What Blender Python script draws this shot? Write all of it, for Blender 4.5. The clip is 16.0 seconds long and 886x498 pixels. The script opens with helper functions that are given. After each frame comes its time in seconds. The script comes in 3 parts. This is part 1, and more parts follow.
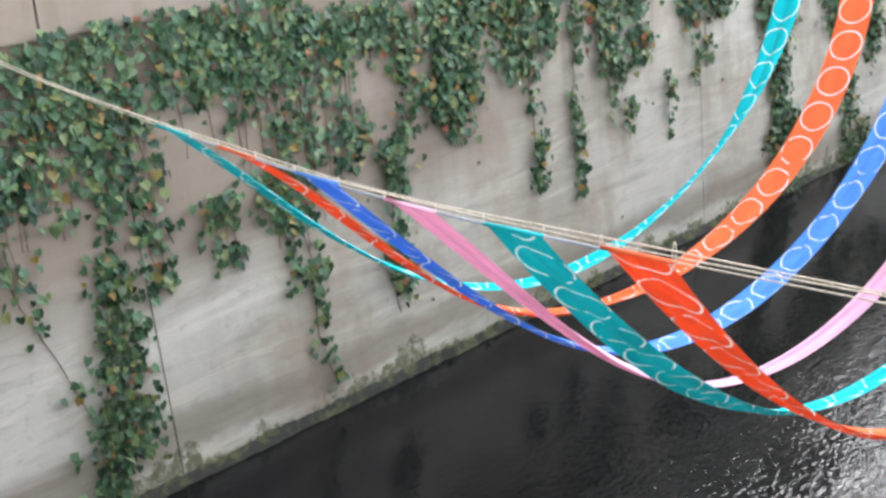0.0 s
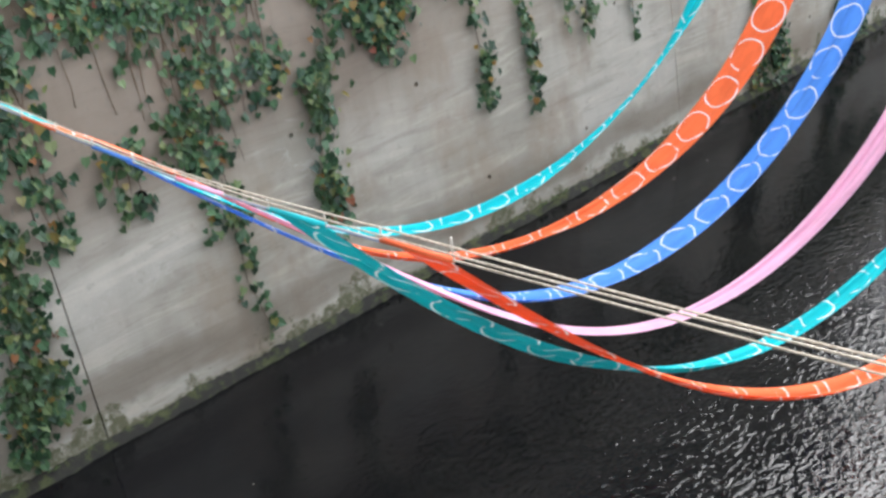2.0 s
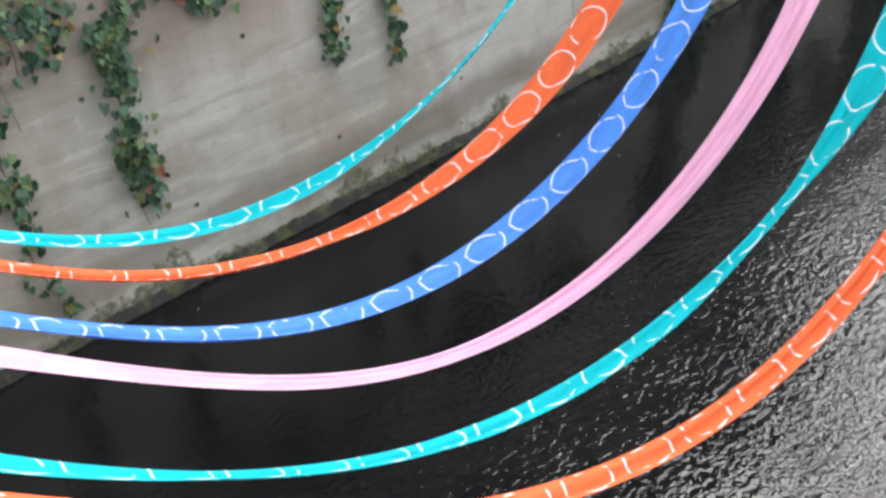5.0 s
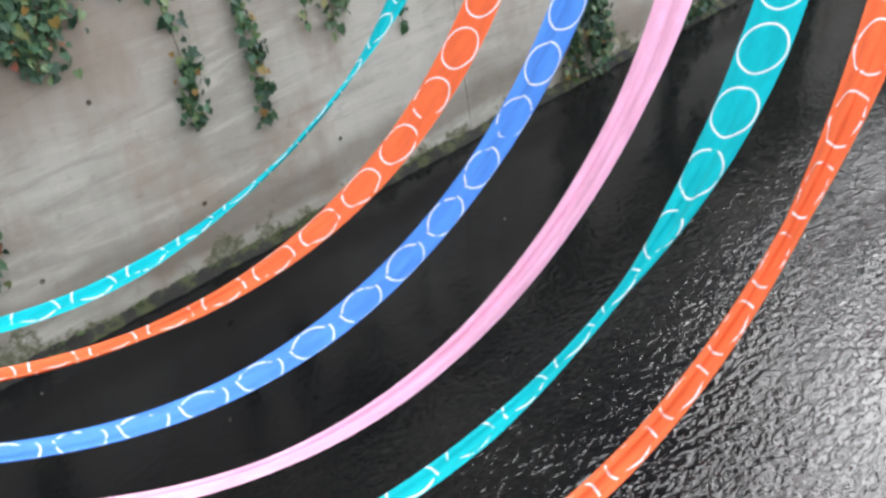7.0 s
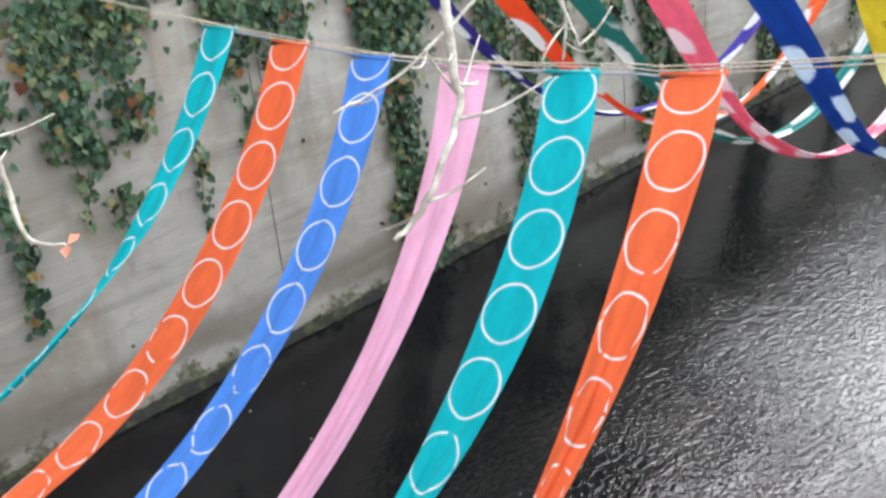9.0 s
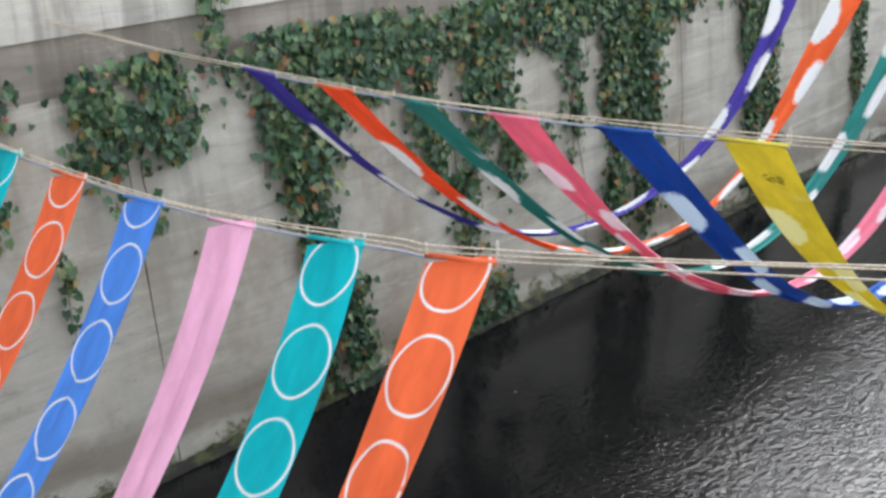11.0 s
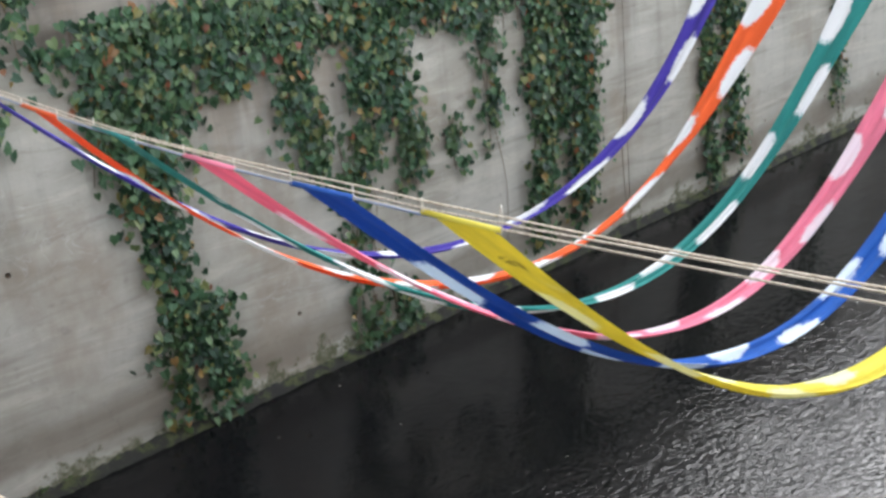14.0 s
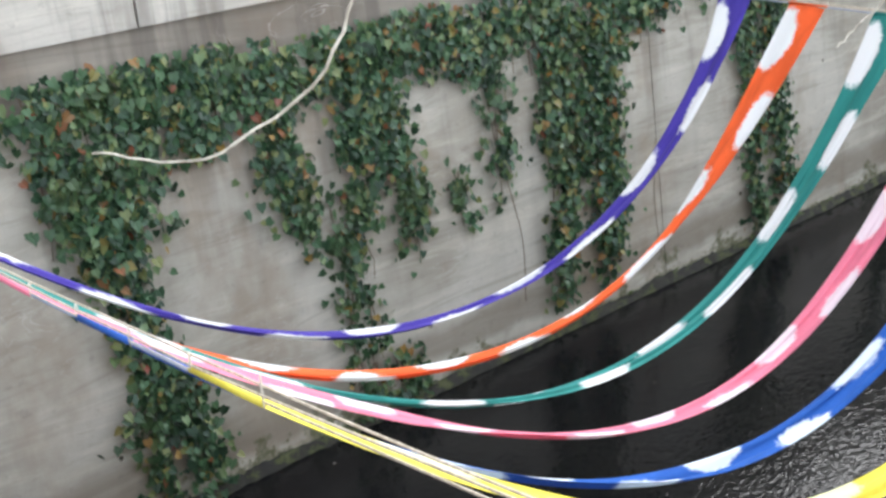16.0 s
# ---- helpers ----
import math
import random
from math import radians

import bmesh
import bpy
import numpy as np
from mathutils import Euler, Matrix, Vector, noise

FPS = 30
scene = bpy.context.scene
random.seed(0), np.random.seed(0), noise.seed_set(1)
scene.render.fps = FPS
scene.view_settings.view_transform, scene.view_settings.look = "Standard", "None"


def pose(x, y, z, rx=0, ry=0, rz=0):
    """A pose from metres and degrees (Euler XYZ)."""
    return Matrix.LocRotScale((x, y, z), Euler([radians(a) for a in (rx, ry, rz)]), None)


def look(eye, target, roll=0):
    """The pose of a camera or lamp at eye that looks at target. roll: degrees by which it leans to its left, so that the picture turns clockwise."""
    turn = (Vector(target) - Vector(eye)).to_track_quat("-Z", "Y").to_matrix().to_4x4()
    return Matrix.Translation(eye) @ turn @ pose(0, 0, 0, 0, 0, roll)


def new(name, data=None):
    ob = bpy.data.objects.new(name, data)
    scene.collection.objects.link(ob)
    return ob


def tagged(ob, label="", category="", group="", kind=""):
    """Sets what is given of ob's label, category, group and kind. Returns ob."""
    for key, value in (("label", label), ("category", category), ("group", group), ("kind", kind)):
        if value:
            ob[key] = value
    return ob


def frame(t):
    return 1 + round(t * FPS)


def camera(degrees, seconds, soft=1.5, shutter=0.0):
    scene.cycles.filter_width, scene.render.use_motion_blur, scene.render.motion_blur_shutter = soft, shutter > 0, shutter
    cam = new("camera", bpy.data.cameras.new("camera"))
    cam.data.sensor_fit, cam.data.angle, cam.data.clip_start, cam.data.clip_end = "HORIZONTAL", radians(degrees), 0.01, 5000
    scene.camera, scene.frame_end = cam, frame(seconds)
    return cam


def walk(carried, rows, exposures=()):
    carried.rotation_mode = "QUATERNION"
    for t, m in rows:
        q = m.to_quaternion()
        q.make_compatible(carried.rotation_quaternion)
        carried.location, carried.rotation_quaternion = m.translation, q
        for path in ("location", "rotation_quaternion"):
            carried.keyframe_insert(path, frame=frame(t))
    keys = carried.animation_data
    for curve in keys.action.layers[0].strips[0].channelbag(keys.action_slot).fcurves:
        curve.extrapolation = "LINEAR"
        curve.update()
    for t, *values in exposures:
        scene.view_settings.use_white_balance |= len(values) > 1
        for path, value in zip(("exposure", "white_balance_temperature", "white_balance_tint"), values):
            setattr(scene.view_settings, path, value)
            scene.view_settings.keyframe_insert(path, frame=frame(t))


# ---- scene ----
# ---- camera and walk ----
cam = camera(43.19, 16.0, soft=2.9)
walk(cam, [
    (0.0, pose(2.961, -8.926, 6.701, 66.95, 1.22, -44.20)),
    (0.5, pose(3.330, -8.932, 6.690, 65.59, 2.09, -43.60)),
    (1.0, pose(3.678, -8.977, 6.700, 64.22, 3.52, -43.91)),
    (1.5, pose(4.065, -9.008, 6.676, 63.94, 4.49, -42.53)),
    (2.0, pose(4.449, -9.047, 6.678, 61.50, 5.03, -43.70)),
    (2.5, pose(4.862, -9.034, 6.701, 60.90, 5.12, -42.18)),
    (3.0, pose(5.236, -8.990, 6.712, 59.73, 4.26, -43.32)),
    (3.2, pose(5.423, -8.976, 6.713, 58.59, 5.08, -42.96)),
    (5.3, pose(7.113, -9.080, 6.690, 55.57, 4.22, -42.87)),
    (5.5, pose(7.226, -9.099, 6.700, 55.92, 4.84, -42.65)),
    (6.0, pose(7.469, -9.139, 6.685, 59.48, 4.31, -44.54)),
    (6.5, pose(7.796, -9.176, 6.665, 58.64, 3.54, -43.89)),
    (7.0, pose(8.202, -9.191, 6.656, 56.91, 3.76, -44.56)),
    (7.5, pose(8.593, -9.183, 6.678, 58.19, 2.86, -44.80)),
    (8.0, pose(9.033, -9.160, 6.689, 61.14, 2.07, -45.91)),
    (8.5, pose(9.531, -9.136, 6.695, 62.24, -0.29, -48.39)),
    (9.0, pose(10.002, -9.128, 6.717, 64.00, 1.29, -47.66)),
    (9.5, pose(10.443, -9.173, 6.725, 64.14, 0.03, -47.04)),
    (10.0, pose(10.925, -9.245, 6.730, 65.33, 0.19, -46.16)),
    (10.2, pose(11.102, -9.254, 6.749, 66.54, 0.83, -47.05)),
    (12.3, pose(13.284, -9.089, 6.719, 67.51, -1.10, -40.25)),
    (12.5, pose(13.338, -9.081, 6.725, 67.37, -1.11, -40.16)),
    (13.0, pose(13.780, -9.005, 6.670, 66.60, 0.23, -39.40)),
    (13.5, pose(14.162, -9.049, 6.656, 64.88, -1.13, -42.57)),
    (14.0, pose(14.482, -9.113, 6.652, 65.15, 1.03, -43.19)),
    (14.5, pose(14.933, -9.153, 6.672, 65.68, 2.73, -42.70)),
    (15.0, pose(15.252, -9.103, 6.671, 65.39, 2.19, -41.49)),
    (15.5, pose(15.614, -9.050, 6.686, 65.73, 2.78, -42.00)),
    (16.0, pose(15.893, -9.002, 6.605, 66.64, 3.61, -39.23)),
], [(0.0, 3.10), (1.5, 2.90), (3.0, 2.68), (5.5, 2.78), (7.0, 2.88), (8.5, 2.74), (10.0, 2.52), (12.5, 2.30), (14.5, 2.42), (16.0, 2.50)])

BATTER = 0.1124  # the far wall leans back by this much for each metre of height
ROPE_A = dict(x=6.780, skew=-0.0414, ends=[(-2.434, 4.525, 0.0), (-3.137, 4.519, -0.028), (-3.911, 4.52, -0.041), (-4.687, 4.539, -0.049), (-5.419, 4.591, -0.092), (-6.153, 4.663, -0.087)])
ROPE_B = dict(x=15.007, skew=-0.0524, ends=[(-2.395, 4.605, -0.104), (-3.143, 4.609, -0.044), (-3.918, 4.638, -0.088), (-4.698, 4.702, -0.122), (-5.48, 4.811, -0.148), (-6.241, 4.934, -0.187)])
SAG_1 = [(2.425, -0.008, -0.023, -0.055, -0.476, 0.051, 0.336, -0.091, -0.008, 0.018), (2.652, 0.154, -0.049, 0.267, -0.447, -0.787, 0.105, -0.159, -0.183, -0.03), (2.775, 0.182, -0.162, 0.173, -0.349, -0.6, -0.051, -0.318, -0.003, 0.029), (2.928, 0.212, -0.251, 0.227, -0.599, -0.668, -0.12, -0.312, -0.041, -0.044), (2.674, 0.042, -0.153, -0.098, -0.369, -0.632, -0.104, -0.16, 0.025, 0.0), (2.63, 0.029, -0.191, -0.2, -0.489, -0.186, -0.171, -0.103, -0.12, -0.024)]
ROPE_C = dict(x=17.013, skew=-0.0642, ends=[(-2.402, 4.772, 0.008), (-3.222, 4.78, -0.032), (-3.994, 4.816, 0.005), (-4.801, 4.861, -0.072), (-5.593, 4.928, -0.099), (-6.374, 5.01, -0.091)])
ROPE_D = dict(x=24.760, skew=-0.0124, ends=[(-2.367, 4.422, -0.023), (-3.158, 4.43, 0.0), (-3.988, 4.428, 0.0), (-4.813, 4.426, 0.0), (-5.579, 4.429, 0.0), (-6.366, 4.432, 0.0)])
SAG_2 = [(2.294, 0.235, 0.118, 0.214, -0.0, -0.246, 0.056, -0.219, -0.014, 0.057), (2.224, 0.227, 0.264, 0.077, 0.275, -0.007, 0.051, 0.225, -0.037, 0.051), (2.311, 0.349, 0.2, 0.196, 0.242, -0.075, 0.092, 0.224, 0.052, 0.042), (2.362, 0.388, 0.05, 0.335, -0.112, 0.01, -0.038, 0.363, 0.061, 0.008), (2.162, 0.24, 0.049, 0.158, 0.129, -0.066, -0.069, 0.32, -0.053, -0.013), (2.128, 0.244, 0.034, 0.182, -0.082, 0.057, 0.002, 0.122, 0.024, -0.026)]

# ---- light: an overcast sky with a faint broad sun ----
world = bpy.data.worlds.new("sky")
scene.world = world
world.use_nodes = True
wn, wl = world.node_tree.nodes, world.node_tree.links
sky = wn.new("ShaderNodeTexSky")
sky.sky_type, sky.sun_disc = "NISHITA", False
sky.sun_elevation, sky.sun_rotation = radians(42), radians(65)
sky.air_density, sky.dust_density, sky.ozone_density = 1.0, 0.6, 1.0
cloud = wn.new("ShaderNodeHueSaturation")
cloud.inputs["Saturation"].default_value = 0.32
wl.new(sky.outputs[0], cloud.inputs["Color"])
wl.new(cloud.outputs[0], wn["Background"].inputs[0])
wn["Background"].inputs[1].default_value = 0.15
sun = new("sun", bpy.data.lights.new("sun", "SUN"))
sun.data.energy, sun.data.angle, sun.data.color = 0.5, radians(38), (0.98, 0.985, 1.0)
SUN_UP, SUN_TURN = radians(42), radians(25)
SUN_WAY = Vector((math.cos(SUN_UP) * math.cos(SUN_TURN), math.cos(SUN_UP) * math.sin(SUN_TURN), math.sin(SUN_UP)))
sun.matrix_world = look(Vector((14, -4, 0)) + SUN_WAY * 40, (14, -4, 0))


# ---- materials ----
class Nodes:
    """A node material, wired up by short calls."""

    def __init__(self, name, rough=0.7):
        self.mat = bpy.data.materials.new(name)
        self.mat.use_nodes = True
        self.t = self.mat.node_tree
        self.b = self.t.nodes["Principled BSDF"]
        self.out = self.t.nodes["Material Output"]
        self.b.inputs["Roughness"].default_value = rough

    def link(self, a, b):
        if isinstance(a, (int, float)):
            b.default_value = a
        elif isinstance(a, tuple):
            b.default_value = (*a, 1) if len(a) == 3 and b.type == "RGBA" else a
        else:
            self.t.links.new(a, b)

    def math(self, op, a, b=0.0, c=0.0, clamp=False):
        n = self.t.nodes.new("ShaderNodeMath")
        n.operation, n.use_clamp = op, clamp
        for v, s in zip((a, b, c), n.inputs):
            self.link(v, s)
        return n.outputs[0]

    def ramp(self, v, lo, hi, a=0.0, b=1.0):
        n = self.t.nodes.new("ShaderNodeMapRange")
        n.interpolation_type = "SMOOTHSTEP"
        for x, s in zip((v, lo, hi, a, b), n.inputs):
            self.link(x, s)
        return n.outputs[0]

    def mix(self, f, a, b):
        n = self.t.nodes.new("ShaderNodeMix")
        n.data_type = "RGBA"
        self.link(f, n.inputs[0])
        self.link(a, n.inputs[6])
        self.link(b, n.inputs[7])
        return n.outputs[2]

    def place(self, scale=(1, 1, 1), kind="Object"):
        c = self.t.nodes.new("ShaderNodeTexCoord")
        m = self.t.nodes.new("ShaderNodeMapping")
        m.inputs["Scale"].default_value = scale
        self.t.links.new(c.outputs[kind], m.inputs[0])
        return m.outputs[0]

    def noise(self, scale, vec, detail=4.0, rough=0.55, warp=0.0):
        n = self.t.nodes.new("ShaderNodeTexNoise")
        for k, v in (("Scale", scale), ("Detail", detail), ("Roughness", rough), ("Distortion", warp)):
            n.inputs[k].default_value = v
        self.t.links.new(vec, n.inputs["Vector"])
        return n.outputs["Fac"]

    def split(self, vec):
        n = self.t.nodes.new("ShaderNodeSeparateXYZ")
        self.t.links.new(vec, n.inputs[0])
        return n.outputs

    def stops(self, f, rows):
        n = self.t.nodes.new("ShaderNodeValToRGB")
        e = n.color_ramp.elements
        while len(e) < len(rows):
            e.new(0.5)
        for s, (p, c) in zip(e, rows):
            s.position, s.color = p, (*c, 1)
        self.t.links.new(f, n.inputs[0])
        return n.outputs[0]

    def bump(self, h, strength, dist):
        n = self.t.nodes.new("ShaderNodeBump")
        n.inputs["Strength"].default_value, n.inputs["Distance"].default_value = strength, dist
        self.t.links.new(h, n.inputs["Height"])
        self.t.links.new(n.outputs[0], self.b.inputs["Normal"])
        return n.outputs[0]

    def colour(self, c):
        self.link(c, self.b.inputs["Base Color"])
        return self.mat


def concrete(name, light, dark, streak):
    """Cast concrete: blotches, wavy flow marks along the river, lime runs and dirty streaks from above."""
    n = Nodes(name, 0.85)
    p = n.place()
    big = n.noise(0.55, p, 5, 0.6)
    flow = n.noise(1.0, n.place((0.42, 1, 3.4)), 7, 0.62, 1.4)
    run = n.noise(1.0, n.place((3.2, 1, 0.28)), 5, 0.6, 0.3)
    grain = n.noise(38, p, 4, 0.7)
    c = n.mix(n.ramp(big, 0.32, 0.68), dark, light)
    c = n.mix(n.math("MULTIPLY", n.ramp(flow, 0.50, 0.66), 0.42), c, (light[0] * 1.28, light[1] * 1.26, light[2] * 1.22))
    c = n.mix(n.math("MULTIPLY", n.ramp(flow, 0.48, 0.34), 0.45), c, (dark[0] * 0.72, dark[1] * 0.7, dark[2] * 0.68))
    smear = n.noise(1.0, n.place((0.9, 1, 4.5)), 5, 0.62, 2.4)
    c = n.mix(n.math("MULTIPLY", n.ramp(smear, 0.55, 0.74), 0.35), c, (dark[0] * 0.6, dark[1] * 0.56, dark[2] * 0.52))
    rust = n.math("MULTIPLY", n.ramp(n.noise(0.9, n.place((1, 1, 0.6)), 4, 0.65), 0.48, 0.68), 0.55)
    c = n.mix(rust, c, (dark[0] * 0.82, dark[1] * 0.68, dark[2] * 0.58))
    line = n.math("ABSOLUTE", n.math("SUBTRACT", n.noise(1.0, n.place((0.8, 1, 2.6)), 3, 0.5, 2.2), 0.5))
    lime = n.math("MULTIPLY", n.ramp(line, 0.012, 0.0), n.ramp(n.noise(0.8, p, 2), 0.5, 0.66))
    c = n.mix(n.math("MULTIPLY", lime, 0.4), c, (0.62, 0.59, 0.54))
    z = n.split(p)[2]
    high = n.ramp(z, 1.6, 4.0)
    c = n.mix(n.math("MULTIPLY", n.math("MULTIPLY", n.ramp(run, 0.46, 0.66), n.math("ADD", n.math("MULTIPLY", high, 0.8), 0.2)), streak), c, (0.085, 0.07, 0.055))
    wavy = n.math("ADD", z, n.math("MULTIPLY", n.noise(0.9, p, 4, 0.6), 0.5))
    tide = n.math("MULTIPLY", n.ramp(wavy, 1.10, 0.80), n.ramp(wavy, 0.48, 0.62))
    c = n.mix(n.math("MULTIPLY", tide, 0.6), c, (0.17, 0.135, 0.095))
    x = n.split(p)[0]
    soil = n.math("MULTIPLY", n.ramp(x, 18.5, 10.0), n.math("MULTIPLY", n.ramp(n.math("ADD", z, n.math("MULTIPLY", big, 1.6)), 2.4, 3.6), 0.84))
    c = n.mix(soil, c, (0.205, 0.15, 0.105))
    c = n.mix(n.math("MULTIPLY", n.ramp(n.noise(9, p, 3), 0.6, 0.75), 0.25), c, (0.16, 0.14, 0.12))
    c = n.mix(n.math("MULTIPLY", grain, 0.22), c, (0.12, 0.11, 0.10))
    fringe = n.math("SUBTRACT", z, n.math("MULTIPLY", n.ramp(n.noise(1.7, p, 6, 0.7), 0.42, 0.72), 0.42))
    c = n.mix(n.math("MULTIPLY", n.ramp(fringe, 0.16, 0.02), n.ramp(n.noise(14, p, 3), 0.3, 0.6, 0.45, 0.9)), c, (0.085, 0.088, 0.036))
    n.bump(n.math("ADD", n.math("MULTIPLY", flow, 0.6), n.math("MULTIPLY", grain, 0.4)), 0.5, 0.012)
    return n.colour(c)


CONCRETE = concrete("weathered_concrete", (0.535, 0.51, 0.435), (0.37, 0.34, 0.275), 0.42)
CONCRETE_BROWN = concrete("brown_stained_concrete", (0.28, 0.25, 0.205), (0.19, 0.165, 0.13), 0.6)
CONCRETE_PALE = concrete("pale_concrete", (0.60, 0.57, 0.50), (0.46, 0.43, 0.37), 0.5)


def make_moss():
    n = Nodes("wet_moss", 0.9)
    p = n.place()
    f = n.noise(4.5, p, 7, 0.72)
    c = n.stops(f, [(0.3, (0.018, 0.017, 0.015)), (0.5, (0.030, 0.029, 0.021)), (0.58, (0.070, 0.080, 0.028)), (0.72, (0.10, 0.095, 0.06))])
    n.bump(n.noise(45, p, 4, 0.7), 0.9, 0.02)
    return n.colour(c)


def make_water():
    """Dark water: calm under the far wall, choppy out in the stream, with gusts."""
    n = Nodes("dark_river_water", 0.03)
    n.b.inputs["IOR"].default_value = 1.33
    p = n.place()
    swell = n.noise(1.0, n.place((1.1, 1.5, 1)), 2, 0.5, 0.5)
    chop = n.noise(1.0, n.place((6.0, 8.5, 1)), 2, 0.5, 1.0)
    fine = n.noise(1.0, n.place((12, 17, 1)), 1, 0.5, 0.6)
    gust = n.ramp(n.noise(0.5, p, 3, 0.6), 0.36, 0.64, 0.6, 1.0)
    open_water = n.math("MULTIPLY", n.ramp(n.split(p)[1], -1.5, -5.0, 0.22, 0.85), gust)
    h = n.math("ADD", n.math("MULTIPLY", swell, 0.35), n.math("MULTIPLY", n.math("ADD", n.math("MULTIPLY", chop, 0.66), n.math("MULTIPLY", fine, 0.46)), open_water))
    n.bump(h, 1.0, 0.020)
    silt = n.noise(0.6, p, 4, 0.6)
    return n.colour(n.mix(n.ramp(silt, 0.4, 0.7), (0.006, 0.006, 0.0065), (0.011, 0.0105, 0.010)))


def make_leaf():
    n = Nodes("ivy_leaf", 0.34)
    g = n.t.nodes.new("ShaderNodeNewGeometry")
    r = g.outputs["Random Per Island"]
    c = n.stops(r, [(0.0, (0.015, 0.036, 0.018)), (0.3, (0.028, 0.068, 0.034)), (0.55, (0.050, 0.112, 0.052)), (0.74, (0.090, 0.170, 0.080)),
                    (0.86, (0.150, 0.210, 0.085)), (0.935, (0.19, 0.20, 0.07)), (0.972, (0.27, 0.17, 0.045)), (1.0, (0.22, 0.065, 0.04))])
    patch = n.noise(1.1, n.place(), 2)
    c = n.mix(n.math("MULTIPLY", n.ramp(patch, 0.5, 0.72), 0.45), c, (0.10, 0.135, 0.045))
    n.b.inputs["Specular IOR Level"].default_value = 0.35
    col = n.colour(c)
    tr = n.t.nodes.new("ShaderNodeBsdfTranslucent")
    n.t.links.new(c, tr.inputs["Color"])
    ms = n.t.nodes.new("ShaderNodeMixShader")
    ms.inputs[0].default_value = 0.22
    n.t.links.new(n.b.outputs[0], ms.inputs[1])
    n.t.links.new(tr.outputs[0], ms.inputs[2])
    n.t.links.new(ms.outputs[0], n.out.inputs["Surface"])
    return col


def make_bark(name, a, b, scale):
    n = Nodes(name, 0.8)
    f = n.noise(scale, n.place(), 5, 0.7)
    n.bump(f, 0.5, 0.004)
    return n.colour(n.mix(n.ramp(f, 0.35, 0.65), a, b))


def make_cord():
    n = Nodes("cotton_cord", 0.8)
    f = n.noise(1.0, n.place((60, 60, 60)), 2)
    n.bump(f, 0.6, 0.003)
    return n.colour(n.mix(n.ramp(f, 0.4, 0.6), (0.46, 0.38, 0.28), (0.64, 0.55, 0.43)))


def plain(name, col, rough=0.5, metal=0.0):
    n = Nodes(name, rough)
    n.b.inputs["Metallic"].default_value = metal
    f = n.noise(30, n.place(), 3)
    return n.colour(n.mix(n.math("MULTIPLY", f, 0.4), col, tuple(v * 0.6 for v in col)))


